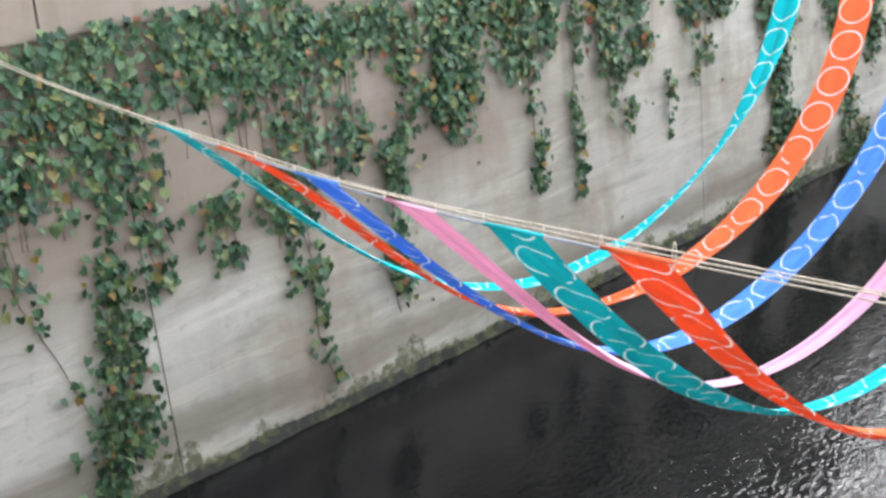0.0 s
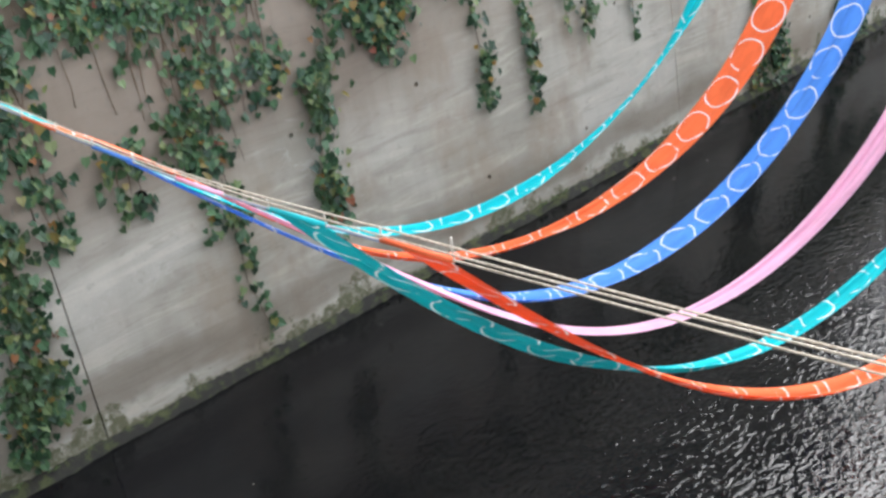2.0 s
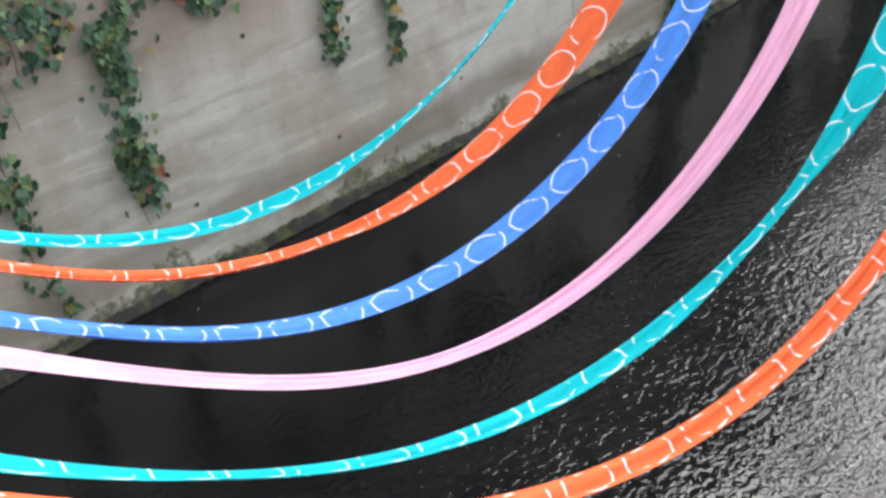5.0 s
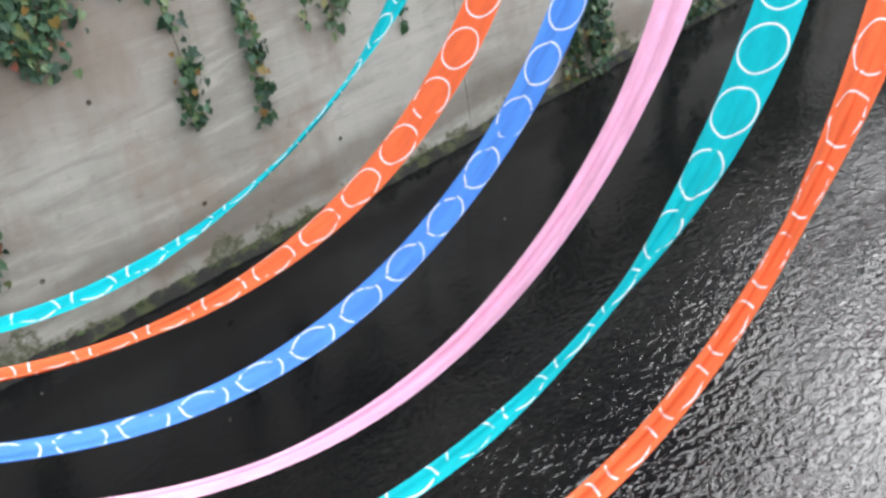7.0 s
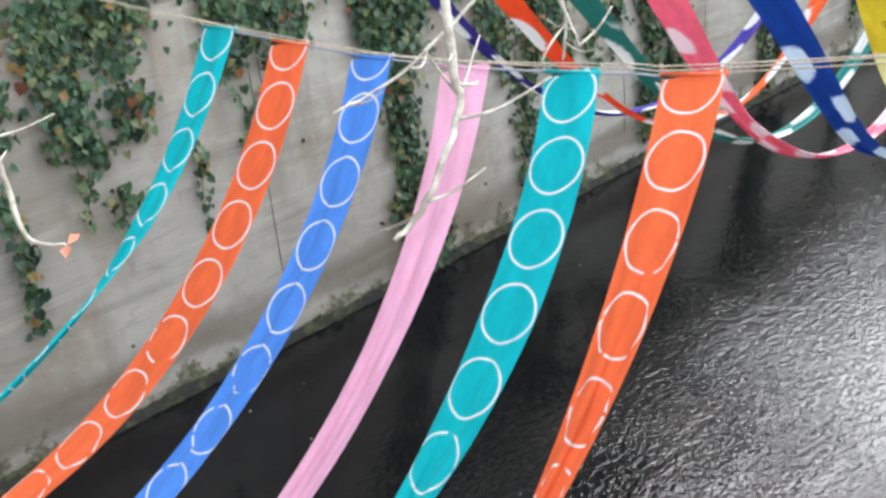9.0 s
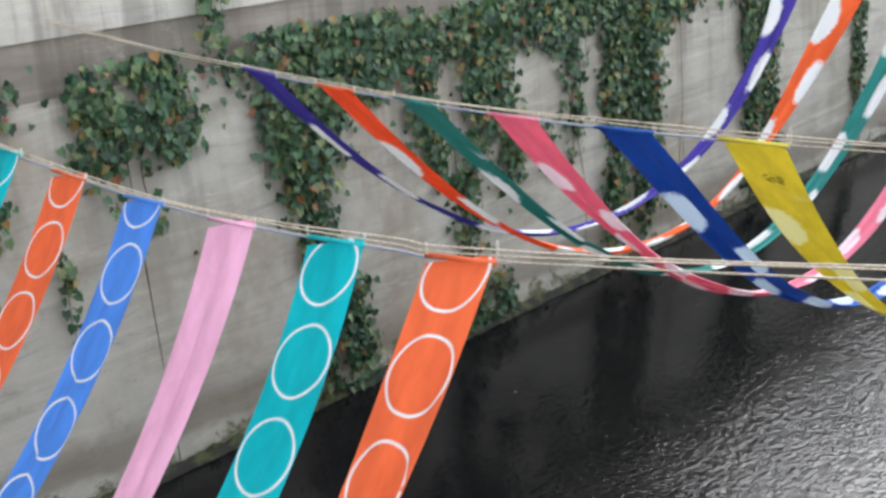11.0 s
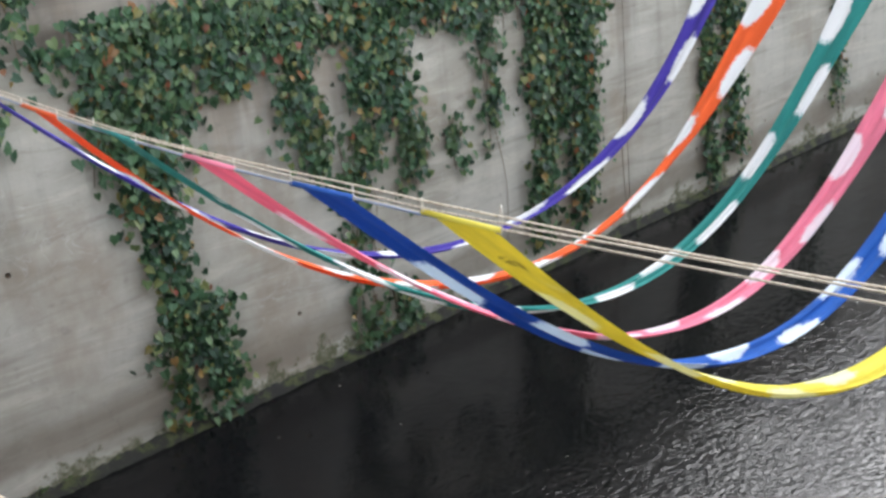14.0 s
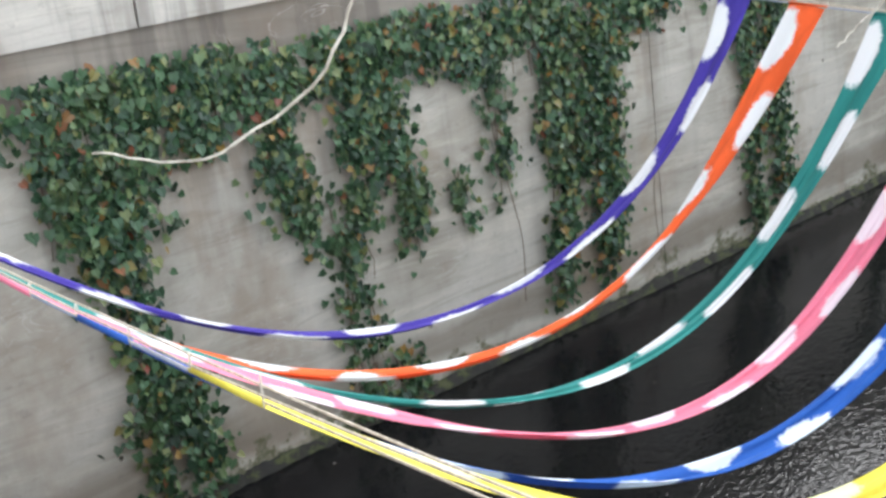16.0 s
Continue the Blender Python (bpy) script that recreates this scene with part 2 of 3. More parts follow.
def cloth_material(name, base, pattern, light=(0.86, 0.86, 0.84), mark=False, faint=0.0, first=0.1, pitch=0.44, worn=1.7):
    """Dyed silk: a woven, slightly see-through sheet with a resist pattern; u runs across, v along, both in metres."""
    n = Nodes(name, 0.75)
    u, v, _ = n.split(n.place(kind="UV"))
    wob = n.noise(14.0, n.place(kind="UV"), 3)
    wob = n.math("SUBTRACT", wob, 0.5)
    shade = n.noise(2.2, n.place((3, 1, 1), "UV"), 4, 0.6)
    c = n.mix(n.ramp(shade, 0.3, 0.7), tuple(x * 0.86 for x in base), tuple(min(1, x * 1.08) for x in base))
    if pattern == "rings":
        rad = 0.171
        cell = n.math("SUBTRACT", n.math("FRACT", n.math("ADD", n.math("DIVIDE", v, pitch), 1.5 - first / pitch)), 0.5)
        dv = n.math("MULTIPLY", cell, pitch)
        d = n.math("SQRT", n.math("ADD", n.math("MULTIPLY", u, u), n.math("MULTIPLY", dv, dv)))
        off = n.math("ABSOLUTE", n.math("SUBTRACT", n.math("ADD", d, n.math("MULTIPLY", wob, 0.005)), rad))
        ring = n.math("MULTIPLY", n.ramp(off, 0.011, 0.004), n.ramp(n.noise(5.0, n.place(kind="UV"), 2), 0.3, 0.6, 0.72, 1.0))
        gap = n.ramp(n.math("SUBTRACT", n.noise(7.5, n.place(kind="UV"), 2), n.ramp(v, worn - 0.7, worn + 0.7, -0.22, 0.05)), 0.33, 0.41)
        ring = n.math("MULTIPLY", ring, gap)
        c = n.mix(n.math("MULTIPLY", ring, 1.0 - faint), c, light)
    elif pattern == "discs":
        rad = 0.138
        w = n.math("ADD", n.math("DIVIDE", v, pitch), 2.5 - first / pitch)
        side = n.math("SUBTRACT", n.math("MULTIPLY", n.math("MODULO", n.math("FLOOR", w), 2.0), 2.0), 1.0)
        du = n.math("SUBTRACT", u, n.math("MULTIPLY", side, 0.115))
        dv = n.math("MULTIPLY", n.math("SUBTRACT", n.math("FRACT", w), 0.5), 0.37)
        d = n.math("SQRT", n.math("ADD", n.math("MULTIPLY", du, du), n.math("MULTIPLY", dv, dv)))
        d = n.math("ADD", d, n.math("MULTIPLY", wob, 0.06))
        frill = n.noise(26.0, n.place((2.5, 1, 1), "UV"), 2)
        d = n.math("ADD", d, n.math("MULTIPLY", n.math("SUBTRACT", frill, 0.5), 0.05))
        d = n.math("ADD", d, n.math("MULTIPLY", n.math("SUBTRACT", n.noise(1.3, n.place(kind="UV"), 1), 0.5), 0.13))
        disc = n.math("MULTIPLY", n.ramp(d, rad + 0.012, rad - 0.022), n.ramp(v, 0.55, 0.7))
        c = n.mix(disc, c, light)
    if faint:
        # shade of the middle fold, painted as a darker line along the cloth
        crease_shade = n.math("MULTIPLY", n.ramp(n.math("ABSOLUTE", n.math("ADD", u, n.math("MULTIPLY", wob, 0.03))), 0.016, 0.003), n.ramp(v, 0.25, 0.6))
        c = n.mix(n.math("MULTIPLY", crease_shade, 0.5), c, tuple(x * 0.72 for x in base))
        blush = n.ramp(n.noise(1.0, n.place((6, 1.2, 1), "UV"), 3), 0.5, 0.75)
        c = n.mix(n.math("MULTIPLY", blush, 0.06), c, tuple(x * 0.8 for x in base))
    if mark:
        dv = n.math("DIVIDE", n.math("SUBTRACT", v, 0.42), 0.07)
        du = n.math("DIVIDE", n.math("SUBTRACT", u, -0.02), 0.085)
        d = n.math("ADD", n.math("MULTIPLY", du, du), n.math("MULTIPLY", dv, dv))
        spot = n.math("MULTIPLY", n.ramp(d, 1.0, 0.5), n.ramp(n.noise(30, n.place(kind="UV"), 2), 0.44, 0.54))
        c = n.mix(n.math("MULTIPLY", spot, 0.75), c, (0.20, 0.13, 0.02))
    weave = n.noise(1.0, n.place((90, 420, 1), "UV"), 2)
    wr = n.noise(1.0, n.place((16, 2.4, 1), "UV"), 4, 0.55, 0.6)
    n.bump(n.math("ADD", n.math("MULTIPLY", wr, 1.0), n.math("MULTIPLY", weave, 0.06)), 0.1 if faint else 0.5, 0.02)
    n.b.inputs["Specular IOR Level"].default_value = 0.12
    n.b.inputs["Sheen Weight"].default_value = 0.05
    mat = n.colour(c)
    # light that comes through the dyed weave takes its colour twice
    deep = n.t.nodes.new("ShaderNodeMix")
    deep.data_type, deep.blend_type = "RGBA", "MULTIPLY"
    deep.inputs[0].default_value = 0.85
    n.t.links.new(c, deep.inputs[6])
    n.t.links.new(c, deep.inputs[7])
    tr = n.t.nodes.new("ShaderNodeBsdfTranslucent")
    n.t.links.new(deep.outputs[2], tr.inputs["Color"])
    ms = n.t.nodes.new("ShaderNodeMixShader")
    ms.inputs[0].default_value = 0.22
    n.t.links.new(n.b.outputs[0], ms.inputs[1])
    n.t.links.new(tr.outputs[0], ms.inputs[2])
    n.t.links.new(ms.outputs[0], n.out.inputs["Surface"])
    return mat


MOSS, WATER, LEAF, CORD = make_moss(), make_water(), make_leaf(), make_cord()
STEM = make_bark("ivy_stem", (0.10, 0.065, 0.04), (0.20, 0.14, 0.09), 30)
BARK = make_bark("pale_bark", (0.24, 0.21, 0.165), (0.58, 0.54, 0.45), 22)
HOOK = plain("pale_hook", (0.72, 0.66, 0.55), 0.4)
POLE = plain("blue_grey_rod", (0.36, 0.42, 0.55), 0.5)
DARK = plain("drain_shade", (0.03, 0.028, 0.026), 0.8)
BUD = plain("withered_leaf", (0.62, 0.24, 0.14), 0.7)
BACKDROP_DARK = plain("dark_backdrop", (0.045, 0.05, 0.035), 0.95)
EARTH = plain("bank_paving", (0.30, 0.29, 0.27), 0.9)

# ---- building blocks ----


def mesh_of(name, verts, faces, mat, smooth=False, parent=None):
    me = bpy.data.meshes.new(name)
    me.from_pydata(verts, [], faces)
    me.materials.append(mat)
    if smooth:
        me.polygons.foreach_set("use_smooth", [True] * len(me.polygons))
    me.update()
    ob = new(name, me)
    ob.parent = parent
    return ob


def tube(points, radii, sides=8):
    """Verts and faces of a round bar that follows points."""
    pts = [Vector(p) for p in points]
    vs, fs = [], []
    side = None
    for i, p in enumerate(pts):
        d = (pts[min(i + 1, len(pts) - 1)] - pts[max(i - 1, 0)]).normalized()
        if side is None:
            side = d.orthogonal().normalized()
        side = (side - d * side.dot(d)).normalized()
        up = d.cross(side)
        r = radii[i] if isinstance(radii, (list, tuple)) else radii
        for j in range(sides):
            a = 2 * math.pi * j / sides
            vs.append(p + (side * math.cos(a) + up * math.sin(a)) * r)
        if i:
            b = (i - 1) * sides
            fs += [(b + j, b + (j + 1) % sides, b + sides + (j + 1) % sides, b + sides + j) for j in range(sides)]
    fs.append(tuple(range(sides))[::-1])
    e = (len(pts) - 1) * sides
    fs.append(tuple(e + j for j in range(sides)))
    return vs, fs


def smooth_line(points, steps=5):
    """Points along a rounded line through the given ones."""
    p = [Vector(q) for q in points]
    out = []
    for i in range(len(p) - 1):
        a, b, c, d = p[max(i - 1, 0)], p[i], p[i + 1], p[min(i + 2, len(p) - 1)]
        for s in range(steps):
            t = s / steps
            out.append(0.5 * ((2 * b) + (c - a) * t + (2 * a - 5 * b + 4 * c - d) * t * t + (3 * b - a - 3 * c + d) * t ** 3))
    return out + [p[-1]]


def face_y(z):
    return BATTER * z


def slab(name, x0, x1, z0, z1, front, back, mat, step=0):
    """A wall stretch whose front follows front(z); the back is upright."""
    nx = max(1, round((x1 - x0) / step)) if step else 1
    vs, fs = [], []
    for i in range(nx + 1):
        x = x0 + (x1 - x0) * i / nx
        vs += [(x, front(z0), z0), (x, front(z1), z1), (x, back, z1), (x, back, z0)]
        if i:
            a = 4 * i - 4
            fs += [(a + j, a + 4 + j, a + 4 + (j + 1) % 4, a + (j + 1) % 4) for j in range(4)]
    fs += [(0, 1, 2, 3), (4 * nx + 3, 4 * nx + 2, 4 * nx + 1, 4 * nx)]
    return mesh_of(name, vs, fs, mat)


# ---- the river and its walls ----
X0, X1, LEDGE = -30.0, 110.0, 4.07
JOINTS = [-30.0] + [7.72 + 9.46 * i for i in range(-3, 12)] + [110.0]
ROWS = {2.25: [(8.76, 0.070)] + [(10.57 + 1.80 * i, 0.030) for i in range(40) if abs((10.57 + 1.80 * i - 7.72) % 9.46 - 4.73) < 4.5],
        0.78: [(11.38 + 1.88 * i, 0.030) for i in range(-6, 40) if abs((11.38 + 1.88 * i - 7.72) % 9.46 - 4.73) < 4.5]}


def wall_panel(a, b):
    """One bay of the leaning wall, with weep holes sunk into its face."""
    vs, fs = [], []

    def quad(*pts):
        k = len(vs)
        vs.extend(pts)
        fs.append(tuple(range(k, k + len(pts))))

    def on(x, z, deep=0.0):
        return (x, face_y(z) + deep, z)

    half, cuts = 0.10, [-1.2, 0.68, 0.88, 2.15, 2.35, LEDGE]
    for z0, z1 in zip(cuts, cuts[1:]):
        mid = round((z0 + z1) / 2, 3)
        x = a
        for hx, hr in ROWS.get(mid, []):
            if not a + half < hx < b - half:
                continue
            quad(on(x, z0), on(hx - half, z0), on(hx - half, z1), on(x, z1))
            n = 16
            for k in range(n):
                ring = []
                for m in (k, k + 1):
                    t = 2 * math.pi * (m + 0.5) / n
                    c, s = math.cos(t), math.sin(t)
                    e = half / max(abs(c), abs(s))
                    ring.append((hx + hr * c, mid + hr * s, hx + e * c, mid + e * s))
                (ax, az, ox, oz), (bx, bz, px, pz) = ring
                quad(on(ax, az), on(ox, oz), on(px, pz), on(bx, bz))
                quad(on(ax, az), on(bx, bz), on(bx, bz, 0.3), on(ax, az, 0.3))
            for sx, sz in ((1, 1), (-1, 1), (-1, -1), (1, -1)):
                e1 = half * math.tan(2 * math.pi * 1.5 / n)
                quad(on(hx + sx * half, mid + sz * half), on(hx + sx * half, mid + sz * e1), on(hx + sx * e1, mid + sz * half))
            quad(*[on(hx + hr * math.cos(2 * math.pi * k / n), mid + hr * math.sin(2 * math.pi * k / n), 0.3) for k in range(n)])
            x = hx + half
        quad(on(x, z0), on(b, z0), on(b, z1), on(x, z1))
    for x in (a, b):
        quad(on(x, -1.2), on(x, LEDGE), (x, 1.4, LEDGE), (x, 1.4, -1.2))
    quad(on(a, LEDGE), on(b, LEDGE), (b, 1.4, LEDGE), (a, 1.4, LEDGE))
    quad((a, 1.4, -1.2), (b, 1.4, -1.2), (b, 1.4, LEDGE), (a, 1.4, LEDGE))
    return mesh_of("wall_far", vs, fs, CONCRETE)


for a, b in zip(JOINTS, JOINTS[1:]):
    tagged(wall_panel(a + 0.008, b - 0.008), "tall weathered concrete river wall with lime runs and weep holes", "wall", kind="structure")
tagged(slab("wall_far_upper", X0, X1, LEDGE, 4.62, lambda z: face_y(z) + 0.10, 1.4, CONCRETE_BROWN), "brown stained upper band of the river wall", "wall", kind="structure")
PAR = [X0] + [7.2 + 4.27 * i for i in range(-7, 24)] + [X1]
for a, b in zip(PAR, PAR[1:]):
    p = slab("parapet", a + 0.012, b - 0.012, 4.62, 6.0, lambda z: 0.10 + face_y(4.62) - 0.05 + 0.02 * (z - 4.62), 1.2, CONCRETE_PALE)
    tagged(p, "pale concrete parapet panel above the river wall", "parapet", "parapet panels", "structure")

# drain outlet; its near-black colour stands in for the shade inside
pipe_v, pipe_f = tube([(8.76, face_y(2.25) - 0.008, 2.25), (8.76, face_y(2.25) + 0.10, 2.25), (8.76, face_y(2.25) + 0.27, 2.25)], 0.069, 20)
tagged(mesh_of("drain_pipe", pipe_v, pipe_f[:-2] + pipe_f[-1:], DARK), "round drain outlet in the concrete river wall, lined dark for its shade", "drain")

# the mossy footing, uneven along its top
fv, ff = [], []
nx = 1600
for i in range(nx + 1):
    x = -6 + 70 * i / nx
    a = noise.noise((x * 1.3, 0, 0))
    b = noise.noise((x * 6.0, 5, 0))
    h = 0.075 + 0.05 * a + 0.035 * b + 0.035 * noise.noise((x * 19.0, 1, 0))
    d = 0.05 + 0.03 * noise.noise((x * 2.0, 9, 0)) + 0.025 * noise.noise((x * 9.0, 2, 0))
    top = max(h, 0.02)
    fv += [(x, -d - 0.05, -0.3), (x, -d - 0.035, 0.012), (x, -d * 0.55, top * 0.55), (x, face_y(top) - 0.008, top + 0.03), (x, 0.05, top)]
    if i:
        k = 5 * i - 5
        ff += [(k + j, k + 5 + j, k + 6 + j, k + 1 + j) for j in range(4)]
tagged(mesh_of("wall_footing", fv, ff, MOSS, True), "mossy dark footing along the water line", "footing", kind="structure")

water = mesh_of("water", [(-400, -9.6, 0), (600, -9.6, 0), (600, 0.1, 0), (-400, 0.1, 0)], [(0, 1, 2, 3)], WATER)
tagged(water, "dark rippled river water mirroring the sky", "river", kind="structure")
tagged(mesh_of("river_bed", [(-400, -9.5, -1.1), (600, -9.5, -1.1), (600, 1, -1.1), (-400, 1, -1.1)], [(0, 1, 2, 3)], MOSS), "dark silted river bed", "river bed", kind="structure")
tagged(slab("wall_near", -60, 110, -1.2, 5.3, lambda z: -9.60, -9.9, CONCRETE), "plain concrete wall of the near bank", "wall", kind="structure")
tagged(slab("kerb_near", -60, 110, 5.3, 5.85, lambda z: -9.63, -9.85, CONCRETE_PALE), "low concrete kerb on the near bank", "kerb", kind="structure")
tagged(slab("ground", -400, 600, 5.0, 5.2, lambda z: -9.9, -60, EARTH), "grey paved near bank", "ground", kind="structure")
# unseen dark slabs, added to keep the sky out of the water's reflection
tagged(slab("backdrop", -60, 29.9, 4.6, 18.0, lambda z: 3.0, 8.0, BACKDROP_DARK), "unseen tall dark backdrop behind the far parapet, added to darken the water", "backdrop", kind="structure")
tagged(slab("backdrop_low", 29.9, 75, 4.6, 7.4, lambda z: 3.0, 8.0, BACKDROP_DARK), "unseen lower dark backdrop behind the far parapet, added to darken the water", "backdrop", kind="structure")

# unseen scraps over the low backdrop, added to break up the sky's reflection
tops = random.Random(33)
tv, tf = [], []
for i in range(1500):
    x = 29.8 + 43 * tops.random() ** 1.25
    z = 7.0 + 13.0 * tops.random() ** (1.3 + 0.5 * noise.noise((x * 0.35, 0, 4.0)))
    c, r = Vector((x, 3.5 + 4 * tops.random(), z)), 0.22 + 0.42 * tops.random()
    k = len(tv)
    tv += [c + Vector((math.cos(a) * r * tops.uniform(0.5, 1.3), tops.gauss(0, 0.2), math.sin(a) * r * tops.uniform(0.5, 1.3))) for a in (j * math.tau / 7 for j in range(7))]
    tf += [tuple(k + j for j in (0, 1, 2, 3)), tuple(k + j for j in (0, 3, 4)), tuple(k + j for j in (0, 4, 5, 6))]
tagged(mesh_of("backdrop_scraps", tv, tf, BACKDROP_DARK), "unseen ragged dark scraps behind the far parapet, added to speckle the reflection", "backdrop", kind="structure")
# unseen slab, added so less low skylight reaches the cloths' undersides
tagged(slab("backdrop_upstream", -18, -14, 3.0, 15.0, lambda z: -24.0, 10.0, BACKDROP_DARK), "unseen dark backdrop upstream, added to block low skylight", "backdrop", kind="structure")
tagged(slab("ground_far", -400, 600, 4.3, 4.6, lambda z: 1.4, 80, EARTH), "grey paved far bank", "ground", kind="structure")

# ---- ropes and dyed cloths ----
WIDE = 0.37


def build_rope(rope, far_z, near_z, label):
    """Two cords from bank to bank, a third below them that carries the rods of the cloths."""
    far, near = 0.10 + face_y(4.6) - 0.05, -9.62
    ends = [(y, z) for y, z, _ in rope["ends"]]
    mids = [((a[0] + b[0]) / 2, (a[1] + b[1]) / 2) for a, b in zip(ends, ends[1:])]
    keys = [(far, far_z), ((far + ends[0][0]) / 2, (far_z + ends[0][1]) / 2 - 0.02)] + ends[:1] + mids + ends[5:]
    keys += [((ends[5][0] + near) / 2, (ends[5][1] + near_z) / 2 - 0.02), (near, near_z)]
    line = smooth_line([(rope["x"] + rope["skew"] * (y + 5), y, z) for y, z in keys], 7)
    first, last = ends[0][0], ends[5][0]
    root = new("hanging_line")
    root.location = line[len(line) // 2]
    tagged(root, label, "rope", "lines across the river")
    for dx, gap in ((-0.008, 0.0), (0.012, 0.012)):
        pts = []
        for p in line:
            t = min(1, max(0, (first - p.y) / (first - last)))
            up = 0.018 + 0.014 * t + gap * min(1, t * 1.5)
            pts.append(p + Vector((dx, 0, up + 0.006 * math.sin(p.y * 2.1 + dx * 90))) - root.location)
        v, f = tube(pts, 0.0042, 7)
        mesh_of("cord", v, f, CORD, True, root)
    low = [p - root.location for p in line]
    v, f = tube(low, 0.0042, 7)
    mesh_of("cord", v, f, CORD, True, root)
    v, f = tube([p + Vector((0, 0, -0.004)) for p in low if last - 0.1 < p.y + root.location.y < first + 0.1], 0.007, 7)
    tagged(mesh_of("rod", v, f, POLE, True, root), "thin blue-grey rod")


def ease(a, b, x):
    t = min(1, max(0, (x - a) / (b - a)))
    return t * t * (3 - 2 * t)


def build_cloth(A, B, shape, k, mat, hem, label, gather, phase, flip, twist=((0, 0), (1, 0))):
    """One long strip, pinned to two lines and sagging between them; it gathers into lengthwise folds in its middle."""
    (ya, za, ta), (yb, zb, tb) = A["ends"][k], B["ends"][k]
    xa, xb = A["x"] + A["skew"] * (ya + 5), B["x"] + B["skew"] * (yb + 5)
    sag, c3, c4, bow, b3, b4, c5, b5, c6, drift = shape

    def mid(q):
        g, m = 4 * q * (1 - q), 2 * q - 1
        return Vector((xa + (xb - xa) * q + drift * g * m, ya + (yb - ya) * q + g * (bow + b3 * m + b4 * m ** 2 + b5 * m ** 3),
                       za + (zb - za) * q - sag * g * (1 + c3 * m + c4 * m ** 2 + c5 * m ** 3 + c6 * m ** 4)))

    root = new("dyed_cloth")
    root.location = mid(0.5)
    tagged(root, label, "cloth", "dyed cloths drying over the river")
    n, w = 150, 25
    vs, fs, uv = [], [], []
    along, last = 0.0, None
    for i in range(n + 1):
        q = i / n
        c = mid(q)
        if last is not None:
            along += (c - last).length
        last = c
        tan = (mid(min(1, q + 0.004)) - mid(max(0, q - 0.004))).normalized()
        slope = ta + (tb - ta) * q
        wide = Vector((0, 1, slope)).normalized()
        wide = (wide - tan * wide.dot(tan)).normalized()
        nor = tan.cross(wide)
        if nor.z < 0:
            nor = -nor
        seen = np.interp(q, [a for a, _ in gather], [b for _, b in gather])
        wf = max(seen, 0.55)
        tw = -max(0.0, math.acos(min(1, seen / wf * 0.85)) - 0.555) - radians(np.interp(q, [a for a, _ in twist], [b for _, b in twist]))
        ct, st = math.cos(tw), math.sin(tw)
        # the section is one smooth wave, bent just so far that the sheet narrows to its width here
        ph = phase + 0.8 * math.sin(q * 4 + phase)
        us = np.linspace(-1, 1, w)
        wave = np.sin(1.6 * math.pi * us + ph) + 0.22 * np.sin(3.7 * math.pi * us + 6 * q + phase)
        lo, hi = 0.0, 2.4
        for _ in range(18):
            bend = (lo + hi) / 2
            lo, hi = (bend, hi) if np.cos(bend * wave).mean() > wf else (lo, bend)
        step = WIDE / (w - 1)
        turn = bend * (wave[1:] + wave[:-1]) / 2
        lat = np.concatenate([[0], np.cumsum(np.cos(turn))]) * step
        rise = np.concatenate([[0], np.cumsum(np.sin(turn))]) * step
        lat, rise = lat - (lat[0] + lat[-1]) / 2, rise - np.linspace(rise[0], rise[-1], w) * 0.8
        rise = (rise - rise.mean()) * 0.5 + 0.003 * np.sin(9 * q + 4 * us + phase)
        for j, (u, a, h) in enumerate(zip(us, lat, rise)):
            vs.append(c + wide * float(a * ct - h * st) + nor * float(a * st + h * ct) - root.location)
            uv.append((u * WIDE / 2, along))
        if i:
            b = (i - 1) * w
            fs += [(b + j, b + w + j, b + w + j + 1, b + j + 1) for j in range(w - 1)]
    if flip:
        uv = [(a, along - b) for a, b in uv]
    sheet = mesh_of("sheet", vs, fs, mat, True, root)
    lay = sheet.data.uv_layers.new(name="UVMap")
    flat = np.array(uv, dtype=np.float32)[np.array([l.vertex_index for l in sheet.data.loops])]
    lay.data.foreach_set("uv", flat.ravel())
    for end, (y, z, t), x, q in ((A, A["ends"][k], xa, 0), (B, B["ends"][k], xb, 1)):
        c = mid(q)
        d = Vector((end["skew"], 1, t)).normalized()
        a, b = c + d * (WIDE / 2 + 0.012) - root.location, c - d * (WIDE / 2 + 0.012) - root.location
        v, f = tube([a, a * 0.5 + b * 0.5, b], 0.012, 8)
        rod = mesh_of("hem_rod", v, f, hem, True, root)
        for s in (a, b):
            tall = (0.012 + 0.010 * k / 5) * (1.9 if k == 5 and s is b else 1)
            loop = [s + Vector((0.009 * math.sin(2 * math.pi * m / 14), 0.015 * math.sin(2 * math.pi * m / 14), tall - (tall + 0.014) * math.cos(2 * math.pi * m / 14))) for m in range(14)]
            v, f = tube(loop + loop[:1], 0.0024, 6)
            tagged(mesh_of("hook", v, f, HOOK, True, rod), "pale wire hook")
    return root


